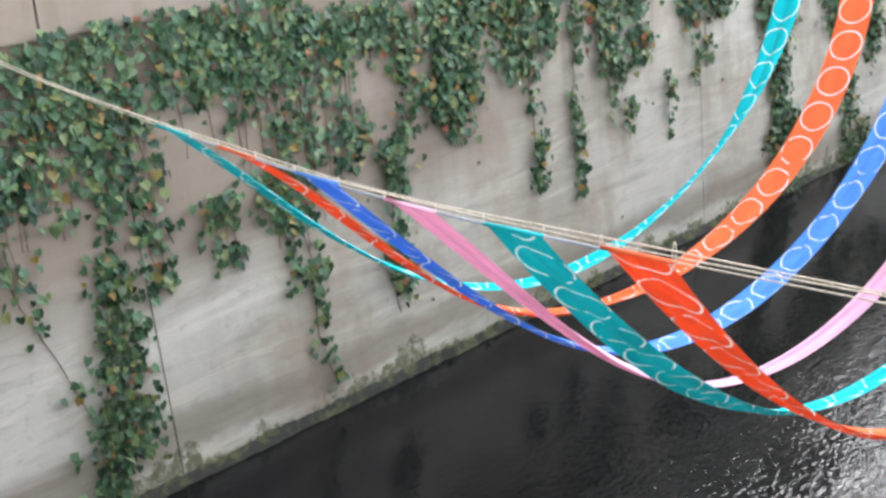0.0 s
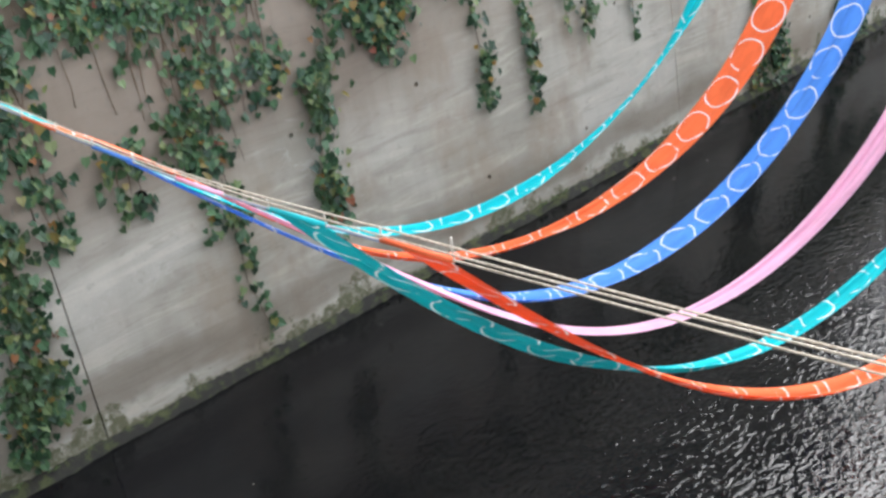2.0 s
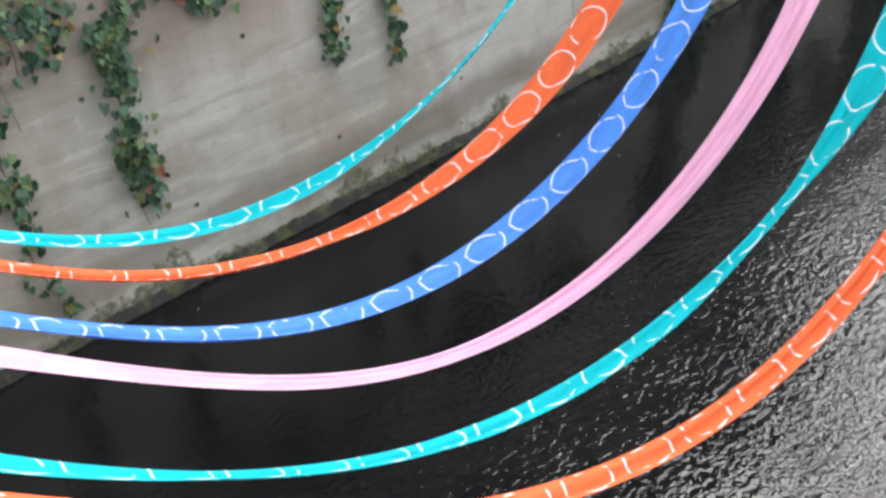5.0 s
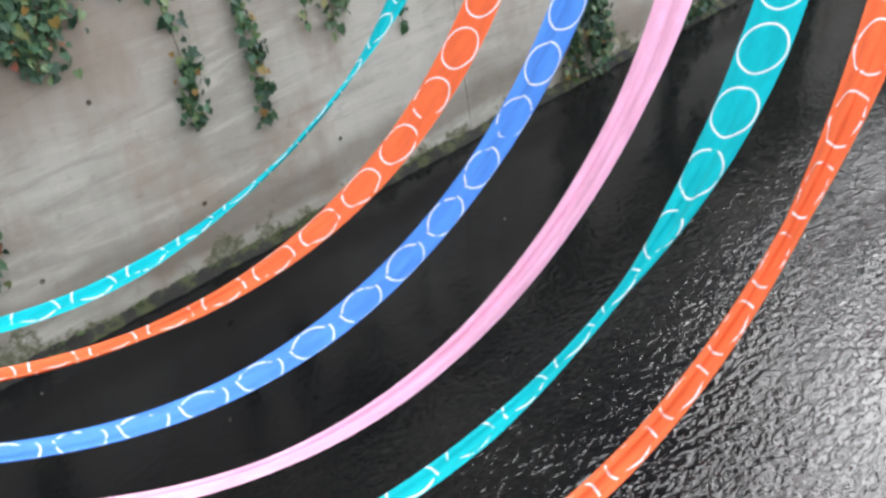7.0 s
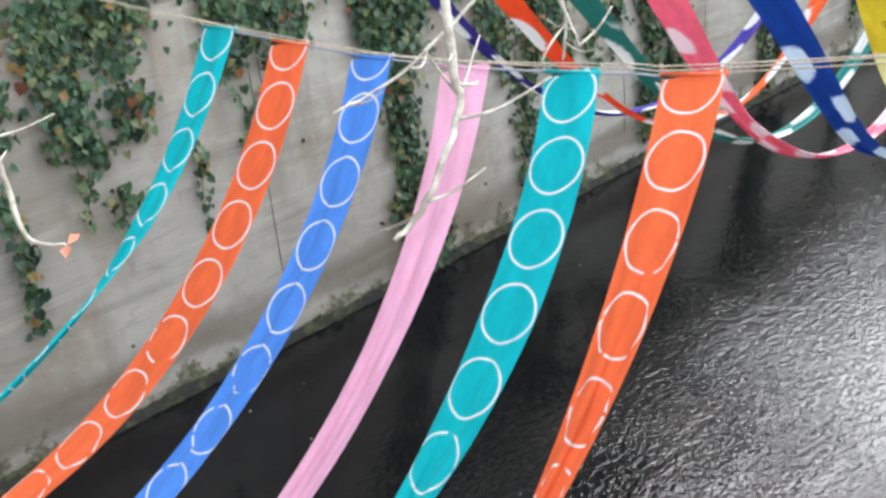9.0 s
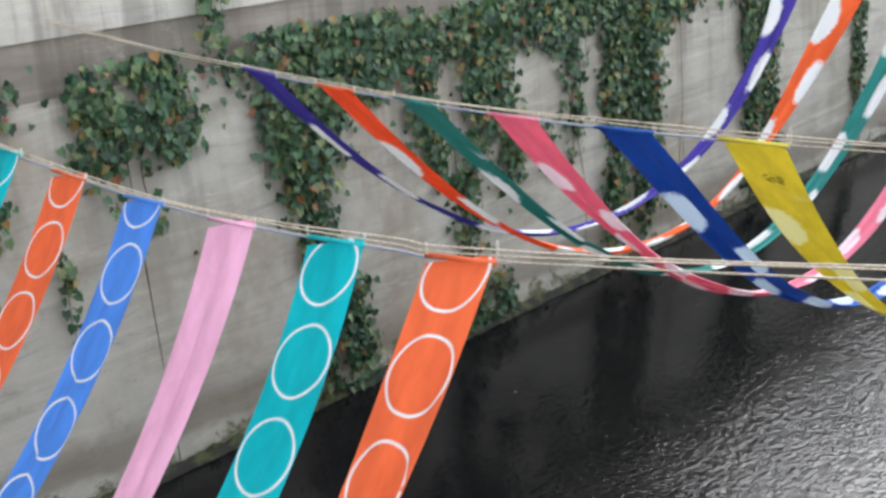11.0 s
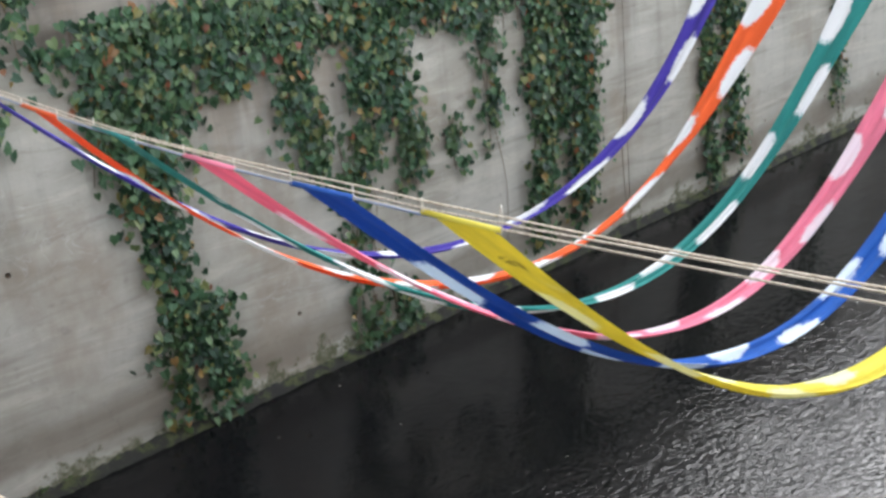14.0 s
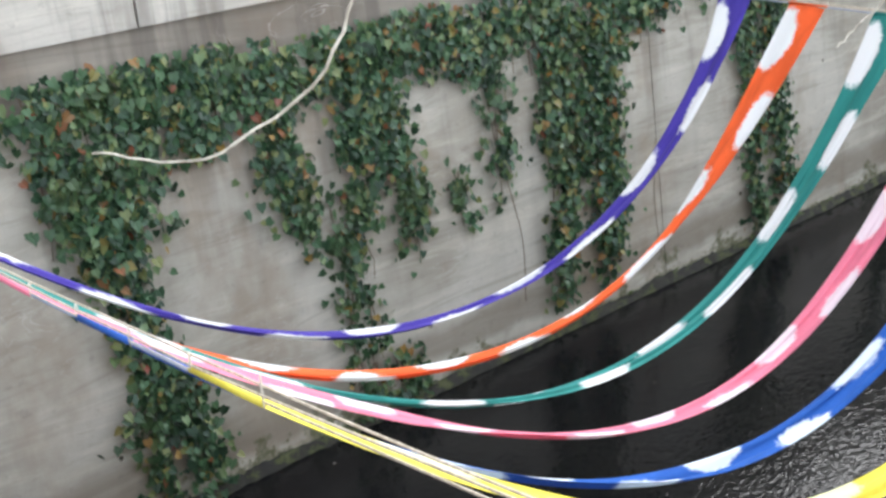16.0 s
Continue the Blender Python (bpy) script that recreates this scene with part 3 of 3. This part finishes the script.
TEAL, ORANGE, BLUE, PINK = (0.004, 0.50, 0.53), (0.95, 0.175, 0.058), (0.10, 0.30, 0.80), (0.97, 0.50, 0.66)
SETS = (
    (ROPE_A, ROPE_B, SAG_1, (
        (TEAL, "rings", "teal silk cloth with white rings, strung over the river", {"first": 0.08}),
        (ORANGE, "rings", "orange silk cloth with white rings, strung over the river", {"first": 0.03}),
        (BLUE, "rings", "blue silk cloth with white rings, strung over the river", {"first": -0.01}),
        (PINK, "rings", "plain pink silk cloth with faint rings and folds", {"faint": 0.85, "light": (0.97, 0.62, 0.74)}),
        (TEAL, "rings", "wide teal silk cloth with bold white rings", {"first": 0.145}),
        (ORANGE, "rings", "bright orange silk cloth with broken white rings", {"first": 0.08, "pitch": 0.455, "worn": 0.8}))),
    (ROPE_C, ROPE_D, SAG_2, (
        ((0.085, 0.06, 0.36), "discs", "purple silk cloth with white discs along its edges", {"first": 0.28, "pitch": 0.81}),
        ((0.95, 0.16, 0.045), "discs", "orange silk cloth with white discs along its edges", {"first": 0.11, "pitch": 0.82}),
        ((0.045, 0.28, 0.245), "discs", "dark green silk cloth with white discs", {"first": 0.38, "pitch": 0.805}),
        ((0.95, 0.26, 0.36), "discs", "red-pink silk cloth fading to white discs", {"light": (0.95, 0.78, 0.82), "first": 0.22, "pitch": 0.69}),
        ((0.021, 0.11, 0.43), "discs", "deep blue silk cloth with frilled white discs", {"light": (0.72, 0.82, 0.92), "first": 0.216, "pitch": 0.83}),
        ((0.83, 0.70, 0.09), "discs", "yellow silk cloth with pale discs and a small brown mark", {"mark": True, "light": (0.90, 0.86, 0.50), "first": 0.32, "pitch": 0.83}))),
)
for rope, far_z, near_z, label in (
        (ROPE_A, 4.64, 5.06, "pair of cream cords with a rod, across the river"),
        (ROPE_B, 4.66, 5.78, "cream cords with pale hooks, stretched across the river"),
        (ROPE_C, 4.77, 5.46, "cream cords with a thin rod, across the river"),
        (ROPE_D, 4.50, 5.05, "cream cords holding the far ends of the cloths")):
    build_rope(rope, far_z, near_z, label)
# how wide each cloth still lies along its length, from one line to the next
GATHER_1 = (
    ((0, 1), (0.10, 0.85), (0.30, 0.6), (0.55, 0.54), (0.66, 0.32), (0.74, 0.20), (0.79, 0.22), (0.92, 0.72), (1, 1)),
    ((0, 1), (0.10, 0.85), (0.25, 0.6), (0.51, 0.46), (0.60, 0.6), (0.75, 0.85), (0.86, 0.97), (1, 1)),
    ((0, 1), (0.10, 0.85), (0.25, 0.65), (0.45, 0.68), (0.62, 0.74), (0.78, 0.70), (0.90, 0.86), (1, 1)),
    ((0, 1), (0.08, 0.9), (0.26, 0.6), (0.5, 0.46), (0.66, 0.50), (0.86, 0.66), (0.95, 0.9), (1, 1)),
    ((0, 1), (0.12, 0.9), (0.25, 0.7), (0.45, 0.5), (0.59, 0.44), (0.67, 0.24), (0.72, 0.22), (0.82, 0.78), (0.88, 0.98), (1, 1)),
    ((0, 1), (0.10, 0.9), (0.3, 0.6), (0.6, 0.5), (0.71, 0.42), (0.78, 0.36), (0.87, 0.72), (0.95, 0.95), (1, 1)),
)
GATHER_2 = (
    ((0, 1), (0.08, 0.8), (0.25, 0.5), (0.45, 0.5), (0.60, 0.40), (0.85, 0.48), (0.95, 0.62), (1, 1)),
    ((0, 1), (0.10, 0.9), (0.25, 0.6), (0.45, 0.45), (0.70, 0.30), (0.80, 0.28), (0.91, 0.72), (0.97, 0.95), (1, 1)),
    ((0, 1), (0.10, 0.8), (0.25, 0.5), (0.39, 0.37), (0.55, 0.45), (0.65, 0.47), (0.85, 0.52), (0.95, 0.7), (1, 1)),
    ((0, 1), (0.10, 0.9), (0.25, 0.55), (0.38, 0.36), (0.52, 0.42), (0.68, 0.48), (0.85, 0.58), (0.95, 0.75), (1, 1)),
    ((0, 1), (0.08, 0.82), (0.20, 0.62), (0.33, 0.62), (0.45, 0.56), (0.65, 0.55), (0.8, 0.7), (0.93, 0.9), (1, 1)),
    ((0, 1), (0.12, 0.95), (0.25, 0.7), (0.40, 0.52), (0.6, 0.6), (0.8, 0.8), (1, 1)),
)
# degrees by which a cloth turns over on its way
TWIST = {(0, 4): ((0, 0), (0.08, 6), (0.2, 20), (0.35, 16), (0.48, 0), (1, 0)), (1, 4): ((0, 0), (0.12, 8), (0.22, 18), (0.34, 18), (0.46, 0), (1, 0))}
for s, (A, B, shapes, cloths) in enumerate(SETS):
    for k, (base, pattern, label, extra) in enumerate(cloths):
        mat = cloth_material("dyed_silk", base, pattern, **extra)
        hem = plain("hem", base, 0.7)
        build_cloth(A, B, shapes[k], k, mat, hem, label, (GATHER_1, GATHER_2)[s][k], 1.7 * k + s, s == 0, TWIST.get((s, k), ((0, 0), (1, 0))))

# ---- ivy on the wall ----
rng = random.Random(7)


def leaf_shapes():
    """Five-pointed ivy leaves, slightly folded along the midrib; tip down, stalk at the origin."""
    out = []
    for v in range(4):
        r = random.Random(50 + v)
        half = [(0.16, 0.14), (0.46, 0.08 + 0.06 * r.random()), (0.43, -0.20), (0.42 + 0.06 * r.random(), -0.42), (0.20, -0.68)]
        fold = 0.10 + 0.10 * r.random()
        pts = [(0, 0.0, 0.0)] + [(x, z, fold * x) for x, z in half] + [(0, -1.0, -0.06)] + [(-x, z, fold * x) for x, z in half[::-1]]
        faces = [(0, 1, 2, 3), (0, 3, 4, 5), (0, 5, 6), (0, 6, 7), (0, 7, 8, 9), (0, 9, 10, 11)]
        out.append(([Vector((x, -y, z)) for x, z, y in pts], faces))
    return out


LEAVES = leaf_shapes()


def leaf_pose(x, z, out, size, r):
    droop = r.gauss(0.35, 0.35)
    m = Matrix.Translation((x, face_y(z) - out, z)) @ Euler((-droop, r.gauss(0, 0.45), r.gauss(0, 0.55))).to_matrix().to_4x4()
    return m @ Matrix.Scale(size, 4)


def build_ivy(x, wide, top, low, density, label, big=1.0, singles=0, lean=0.0, above=False):
    """A curtain of ivy: stems down the wall and leaves in clumps round them; ragged sides and foot."""
    r = random.Random(int(x * 977 + low * 131))
    root = new("ivy")
    root.location = (x, face_y(top), top)
    tagged(root, label, "ivy", "ivy on the river wall")
    off = -root.location
    lv, lf = [], []
    n_stem = max(1, round(wide * (8 if label == LOOSE else 4.5)))
    stems = []
    for i in range(n_stem):
        sx = x + (r.random() - 0.5) * wide * 0.85
        length = (top - low) * (0.45 + 0.55 * r.random() ** 0.6) if n_stem > 1 else top - low
        pts, px = [], sx
        m = max(3, int(length / 0.18))
        for j in range(m + 1):
            px += r.gauss(0, 0.022)
            z = top - length * j / m
            pts.append(Vector((px + lean * (top - z), face_y(z) - 0.008 - 0.02 * r.random() - (0.06 if above and j == 0 else 0), z)))
        stems.append((pts, length))
        v, f = tube([p + off for p in pts], [0.006 * (1 - 0.6 * j / m) + 0.0015 for j in range(m + 1)], 5)
        mesh_of("stem", v, f, STEM, True, root)
    count = int(wide * (top - low) * (620 if label in (DENSE, TOPS) else 490) * density)
    poses = []
    clumps = []
    for i in range(max(2, int((top - low) * (14 if label == STRAND else 24 * wide)))):
        pts, length = r.choice(stems)
        p = r.choice(pts)
        if label == TOPS:
            # an even fringe along the ledge, ragged below
            px = x + (r.random() - 0.5) * wide
            edge = 0.35 + 0.65 * abs(noise.noise((px * 1.9, 3.0, 0.0))) * 1.6
            p = Vector((px, 0, top - (top - low) * r.random() * min(1, edge)))
        clumps.append((p.x + r.gauss(0, 0.05), p.z, 0.09 + 0.11 * r.random(), 0.03 + 0.13 * r.random() * min(1, density)))
    for i in range(count):
        cx, cz, cr, co = r.choice(clumps)
        lx, lz = cx + r.gauss(0, min(cr * 0.8, wide * 0.3)), cz + r.gauss(0, cr)
        if lz > top + 0.12 or lz < max(low - 0.05, 0.04):
            continue
        size = big * (0.05 + 0.068 * r.random())
        poses.append(leaf_pose(lx, lz, 0.02 + co * (0.35 + 0.65 * r.random()), size, r))
    single = set(r.sample(range(len(poses)), min(singles, len(poses))))
    for i, m in enumerate(poses):
        pts, faces = LEAVES[i % 4]
        if i in single:
            ob = new("leaf", LEAF_MESHES[i % 4])
            ob.parent = root
            ob.matrix_basis = Matrix.Translation(off) @ m
            continue
        b = len(lv)
        lv += [m @ p + off for p in pts]
        lf += [tuple(k + b for k in q) for q in faces]
    if lf:
        tagged(mesh_of("foliage", lv, lf, LEAF, False, root), kind="stuff")
    return root


LEAF_MESHES = []
for pts, faces in LEAVES:
    me = bpy.data.meshes.new("leaf")
    me.from_pydata(pts, [], faces)
    me.materials.append(LEAF)
    LEAF_MESHES.append(me)

DENSE = "dense dark green ivy hanging down the concrete wall"
LOOSE = "loose ivy with brown stems and yellowing leaves on concrete"
STRAND = "thin strand of ivy trailing down the concrete wall"
TOPS = "thick ivy spilling over the ledge of the river wall"
IVY_UPSTREAM = (
    (4.2, 2.5, 4.4, 1.5, 0.5, LOOSE, {}),
    (6.2, 2.2, 4.5, 2.4, 0.30, LOOSE, {}),
    (6.22, 0.14, 3.1, 0.55, 0.3, STRAND, {"lean": 0.3}),
    (7.5, 1.3, 4.5, 3.0, 0.34, LOOSE, {}),
    (7.60, 0.74, 2.4, 0.12, 0.62, DENSE, {"lean": -0.09}),
    (7.62, 0.9, 4.1, 2.1, 0.36, DENSE, {}),
    (8.2, 3.4, 4.62, 4.0, 0.32, TOPS, {}),
    (8.80, 0.42, 2.75, 2.05, 0.75, LOOSE, {}),
    (8.85, 1.20, 4.62, 2.95, 0.42, TOPS, {"singles": 90}),
    (9.45, 0.60, 2.9, 1.65, 0.65, LOOSE, {}),
    (9.6, 1.4, 4.3, 2.6, 0.24, LOOSE, {}),
    (9.62, 0.16, 1.75, 0.35, 0.7, STRAND, {}),
    (10.05, 1.1, 3.95, 2.55, 0.32, LOOSE, {}),
    (10.6, 1.3, 4.4, 3.85, 0.5, TOPS, {}),
    (11.02, 0.36, 2.8, 0.55, 0.85, DENSE, {"lean": -0.06}),
    (11.75, 1.25, 4.3, 2.62, 0.95, DENSE, {"singles": 60}),
)
IVY_MIDDLE = (
    (12.4, 0.8, 4.3, 3.7, 0.7, TOPS, {}),
    (13.0, 6.6, 4.32, 3.75, 0.5, TOPS, {}),
    (13.3, 1.1, 4.3, 3.2, 0.85, DENSE, {}),
    (13.34, 0.22, 3.6, 1.72, 0.9, STRAND, {}),
    (14.20, 0.18, 3.9, 1.40, 0.85, STRAND, {}),
    (14.95, 0.16, 2.8, 2.25, 0.7, STRAND, {}),
    (15.15, 1.25, 4.3, 2.75, 0.85, DENSE, {}),
    (15.46, 0.30, 2.4, 2.05, 0.9, STRAND, {}),
    (16.30, 0.12, 2.6, 1.8, 0.8, STRAND, {}),
    (16.9, 0.2, 3.0, 2.4, 0.6, STRAND, {}),
    (17.2, 1.55, 4.25, 3.25, 0.95, DENSE, {}),
    (17.24, 0.22, 3.3, 2.7, 0.6, STRAND, {}),
    (18.28, 0.26, 4.95, 4.05, 0.9, STRAND, {}),
    (19.0, 0.72, 3.5, 0.80, 1.0, DENSE, {"singles": 40, "lean": 0.17}),
    (19.35, 1.3, 3.65, 2.75, 0.9, DENSE, {}),
    (19.42, 0.62, 1.35, 0.12, 1.0, DENSE, {"lean": 0.1}),
)
IVY_DOWNSTREAM = (
    (19.5, 2.5, 4.28, 3.40, 0.95, TOPS, {"singles": 60}),
    (21.3, 0.28, 2.7, 2.1, 0.8, STRAND, {}),
    (21.6, 3.2, 4.2, 3.5, 0.7, TOPS, {}),
    (21.7, 0.50, 1.5, 0.1, 0.35, LOOSE, {}),
    (21.85, 2.1, 4.1, 2.45, 0.95, DENSE, {"singles": 50}),
    (21.88, 0.52, 2.6, 1.4, 0.8, DENSE, {}),
    (21.9, 1.0, 0.65, 0.02, 0.6, LOOSE, {}),
    (22.68, 0.40, 2.6, 1.4, 0.8, DENSE, {}),
    (23.42, 0.34, 2.42, 1.75, 0.75, STRAND, {}),
    (24.0, 0.5, 3.3, 1.9, 0.35, LOOSE, {}),
    (24.9, 4.2, 4.15, 3.20, 0.9, TOPS, {}),
    (25.4, 1.75, 3.7, 0.35, 0.95, DENSE, {}),
    (28.8, 1.15, 3.7, 0.10, 0.95, DENSE, {}),
    (30.5, 6.0, 4.15, 3.30, 0.7, TOPS, {}),
    (32.4, 0.6, 3.4, 0.5, 0.6, LOOSE, {}),
    (36.5, 2.0, 4.1, 1.0, 0.7, DENSE, {}),
)
for x, wide, top, low, dens, label, extra in (*IVY_UPSTREAM, *IVY_MIDDLE, *IVY_DOWNSTREAM):
    build_ivy(x, wide, top, low, dens, label, **extra)

# a bare runner that crosses the wall aslant, and dry ones that hang from the ledge
for pts in ([(7.95, 4.6), (7.97, 3.7), (7.9, 3.2)],
            [(10.0, 3.6), (9.9, 3.0), (9.95, 2.2)], [(24.1, 3.4), (24.0, 2.4), (24.15, 1.4), (24.1, 0.6)], [(21.6, 2.6), (21.65, 1.4), (21.6, 0.2)], [(26.6, 2.0), (26.5, 1.2), (26.55, 0.4)]):
    line = smooth_line([(x + rng.gauss(0, 0.01), face_y(z) - 0.012, z) for x, z in pts], 6)
    v, f = tube(line, 0.004, 5)
    tagged(mesh_of("dry_vine", v, f, STEM, True), "dry brown vine stem clinging to the concrete wall", "vine", "dry vines on the wall")

# ---- small plants along the water line, and leaves afloat ----
GRASS = plain("water_weed", (0.10, 0.15, 0.04), 0.7)
for i in range(46):
    x = 5.5 + 26 * rng.random() if i > 8 else 21 + 1.6 * rng.random()
    base = Vector((x, -0.02, 0.07 + 0.05 * rng.random()))
    vs, fs = [], []
    for b in range(9):
        a, l = rng.random() * math.tau, 0.05 + 0.10 * rng.random()
        out = Vector((math.cos(a) * 0.5, -abs(math.sin(a)) * 0.5, 0.8 - 0.6 * rng.random())) * l
        side = Vector((-math.sin(a), math.cos(a), 0)) * 0.007
        k = len(vs)
        root = base + Vector((rng.gauss(0, 0.03), 0, 0))
        vs += [root - side, root + side, root + out * 0.6 + side * 1.3, root + out + Vector((0, 0, -0.02)), root + out * 0.6 - side * 1.3]
        fs += [(k, k + 1, k + 2, k + 4), (k + 4, k + 2, k + 3)]
    tagged(mesh_of("weed_tuft", [v - base for v in vs], fs, GRASS), "small green weed tuft on the mossy footing", "weed", "weeds along the water").location = base
PETAL = plain("floating_leaf", (0.62, 0.58, 0.48), 0.6)
for i in range(20):
    x, y = 6 + 22 * rng.random(), -0.4 - 6.5 * rng.random() ** 1.5
    r, a = 0.005 + 0.006 * rng.random(), rng.random() * math.tau
    ring = [(r * (1 + 0.5 * math.cos(2 * t)) * math.cos(t + a), r * (1 + 0.5 * math.cos(2 * t)) * math.sin(t + a), 0.003 + 0.004 * math.cos(2 * t)) for t in (k * math.tau / 8 for k in range(8))]
    ob = mesh_of("floating_leaf", ring + [(0, 0, 0.0)], [(k, (k + 1) % 8, 8) for k in range(8)], PETAL)
    ob.location = (x, y, 0.004)
    tagged(ob, "tiny pale leaf floating on the dark water", "leaf", "leaves afloat")

# ---- bare tree of the near bank, its twigs hanging into the view ----
tree = new("tree")
tree.location = (13.6, -11.2, 5.2)
tagged(tree, "bare tree with pale bark and thin drooping twigs", "tree")
T = -tree.location


def tree_part(name, pts, radii, sides=8, mat=None):
    v, f = tube([Vector(p) + T for p in pts], radii, sides)
    return mesh_of(name, v, f, mat or BARK, True, tree)


def taper(n, a, b):
    return [a + (b - a) * i / (n - 1) for i in range(n)]


trunk = smooth_line([(13.6, -11.2, 5.2), (13.65, -11.1, 6.5), (13.55, -10.9, 7.8), (13.5, -10.3, 9.0)], 6)
tree_part("trunk", trunk, taper(len(trunk), 0.14, 0.08), 12)
limbs = ([(13.5, -10.3, 9.0), (12.6, -9.2, 8.6), (11.6, -8.1, 7.9), (10.8, -7.3, 7.4), (10.3, -6.9, 7.2)],
         [(13.5, -10.3, 9.0), (14.6, -9.2, 8.6), (15.8, -8.5, 8.0), (16.6, -8.2, 7.6), (17.5, -8.2, 7.4)])
hang = []
for l in limbs:
    line = smooth_line(l, 10)
    hang += line[12:]
    tree_part("limb", line, taper(len(line), 0.07, 0.018), 9)
twig_rng = random.Random(21)


def grow_bough(girth, twigs, *course):
    """A drooping bough from the nearest limb along its course, with side twigs that fork at random. Returns its tip."""
    start = Vector(course[0])
    root = min(hang, key=lambda p: (p - start - Vector((0, 0, 0.5))).length)
    bend = (root + start) / 2 + Vector((0, 0, 0.08))
    line = [p + Vector((rng.gauss(0, 0.001), rng.gauss(0, 0.001), rng.gauss(0, 0.001))) for p in smooth_line([root, bend, *course], 6)]
    tree_part("branch", line, taper(len(line), girth, girth * 0.4), 7)
    free = smooth_line(course, 6)
    for _ in range(twigs):
        at = twig_rng.choice(free[2:])
        way = Vector((twig_rng.uniform(-1, 1), twig_rng.uniform(-0.8, 0.8), twig_rng.uniform(-0.5, 0.25))).normalized()
        far = twig_rng.uniform(0.05, 0.15)
        bent = Vector((twig_rng.gauss(0, 0.2), twig_rng.gauss(0, 0.2), twig_rng.uniform(-0.1, 0.6))) * far
        pts = smooth_line([at, at + way * far * 0.5 + bent * 0.2, at + way * far + bent], 4)
        tree_part("twig", pts, taper(len(pts), 0.0032, 0.0014), 5)
    return free[-1]


bud = grow_bough(0.009, 4, (10.84, -7.20, 6.21), (10.84, -7.22, 6.10), (10.84, -7.27, 5.97), (10.84, -7.31, 5.86), (10.89, -7.36, 5.84))
grow_bough(0.008, 3, (10.47, -6.99, 6.24), (10.54, -7.05, 6.11), (10.61, -7.12, 6.00), (10.65, -7.16, 5.95), (10.66, -7.18, 5.91))
grow_bough(0.0095, 8, (11.11, -8.10, 6.52), (11.10, -8.11, 6.45), (11.08, -8.15, 6.27), (11.07, -8.17, 6.23), (10.99, -8.18, 6.12), (10.94, -8.17, 6.08))
grow_bough(0.007, 3, (11.82, -7.65, 6.39), (11.84, -7.70, 6.25), (11.86, -7.75, 6.15), (11.87, -7.79, 6.07))
grow_bough(0.006, 3, (11.69, -7.80, 6.39), (11.62, -7.77, 6.27), (11.56, -7.75, 6.20), (11.43, -7.69, 6.09), (11.31, -7.64, 6.04))
grow_bough(0.0095, 9, (12.04, -8.09, 6.57), (12.03, -8.09, 6.50), (12.01, -8.11, 6.39), (12.00, -8.12, 6.32), (11.97, -8.12, 6.27))
grow_bough(0.008, 4, (12.09, -7.53, 6.48), (12.09, -7.55, 6.38), (12.12, -7.61, 6.25), (12.15, -7.65, 6.18), (12.17, -7.68, 6.13))
grow_bough(0.009, 3, (11.87, -7.98, 6.57), (11.82, -7.96, 6.50), (11.77, -7.95, 6.45), (11.71, -7.93, 6.39))
grow_bough(0.007, 3, (11.90, -7.67, 6.41), (11.87, -7.69, 6.30), (11.87, -7.75, 6.13), (11.84, -7.77, 6.04))
grow_bough(0.0022, 0, (16.47, -8.21, 6.56), (16.43, -8.23, 6.47), (16.36, -8.26, 6.39), (16.27, -8.24, 6.34), (16.23, -8.17, 6.33), (16.20, -8.15, 6.34))
grow_bough(0.003, 0, (17.28, -8.25, 6.34), (17.25, -8.22, 6.29), (17.23, -8.19, 6.25), (17.21, -8.18, 6.23))
for i in range(3):
    a = i * 2.1
    d = Vector((math.cos(a), math.sin(a) * 0.5, 0.6 - 0.5 * i)) * 0.03
    s = d.cross(Vector((0, 0, 1))).normalized() * 0.012
    ob = mesh_of("withered_leaf", [bud + T, bud + d * 0.5 + s + T, bud + d + Vector((0, 0, -0.006)) + T, bud + d * 0.5 - s + T + Vector((0, 0, 0.004))], [(0, 1, 2), (0, 2, 3)], BUD, False, tree)
    tagged(ob, "withered orange leaf")
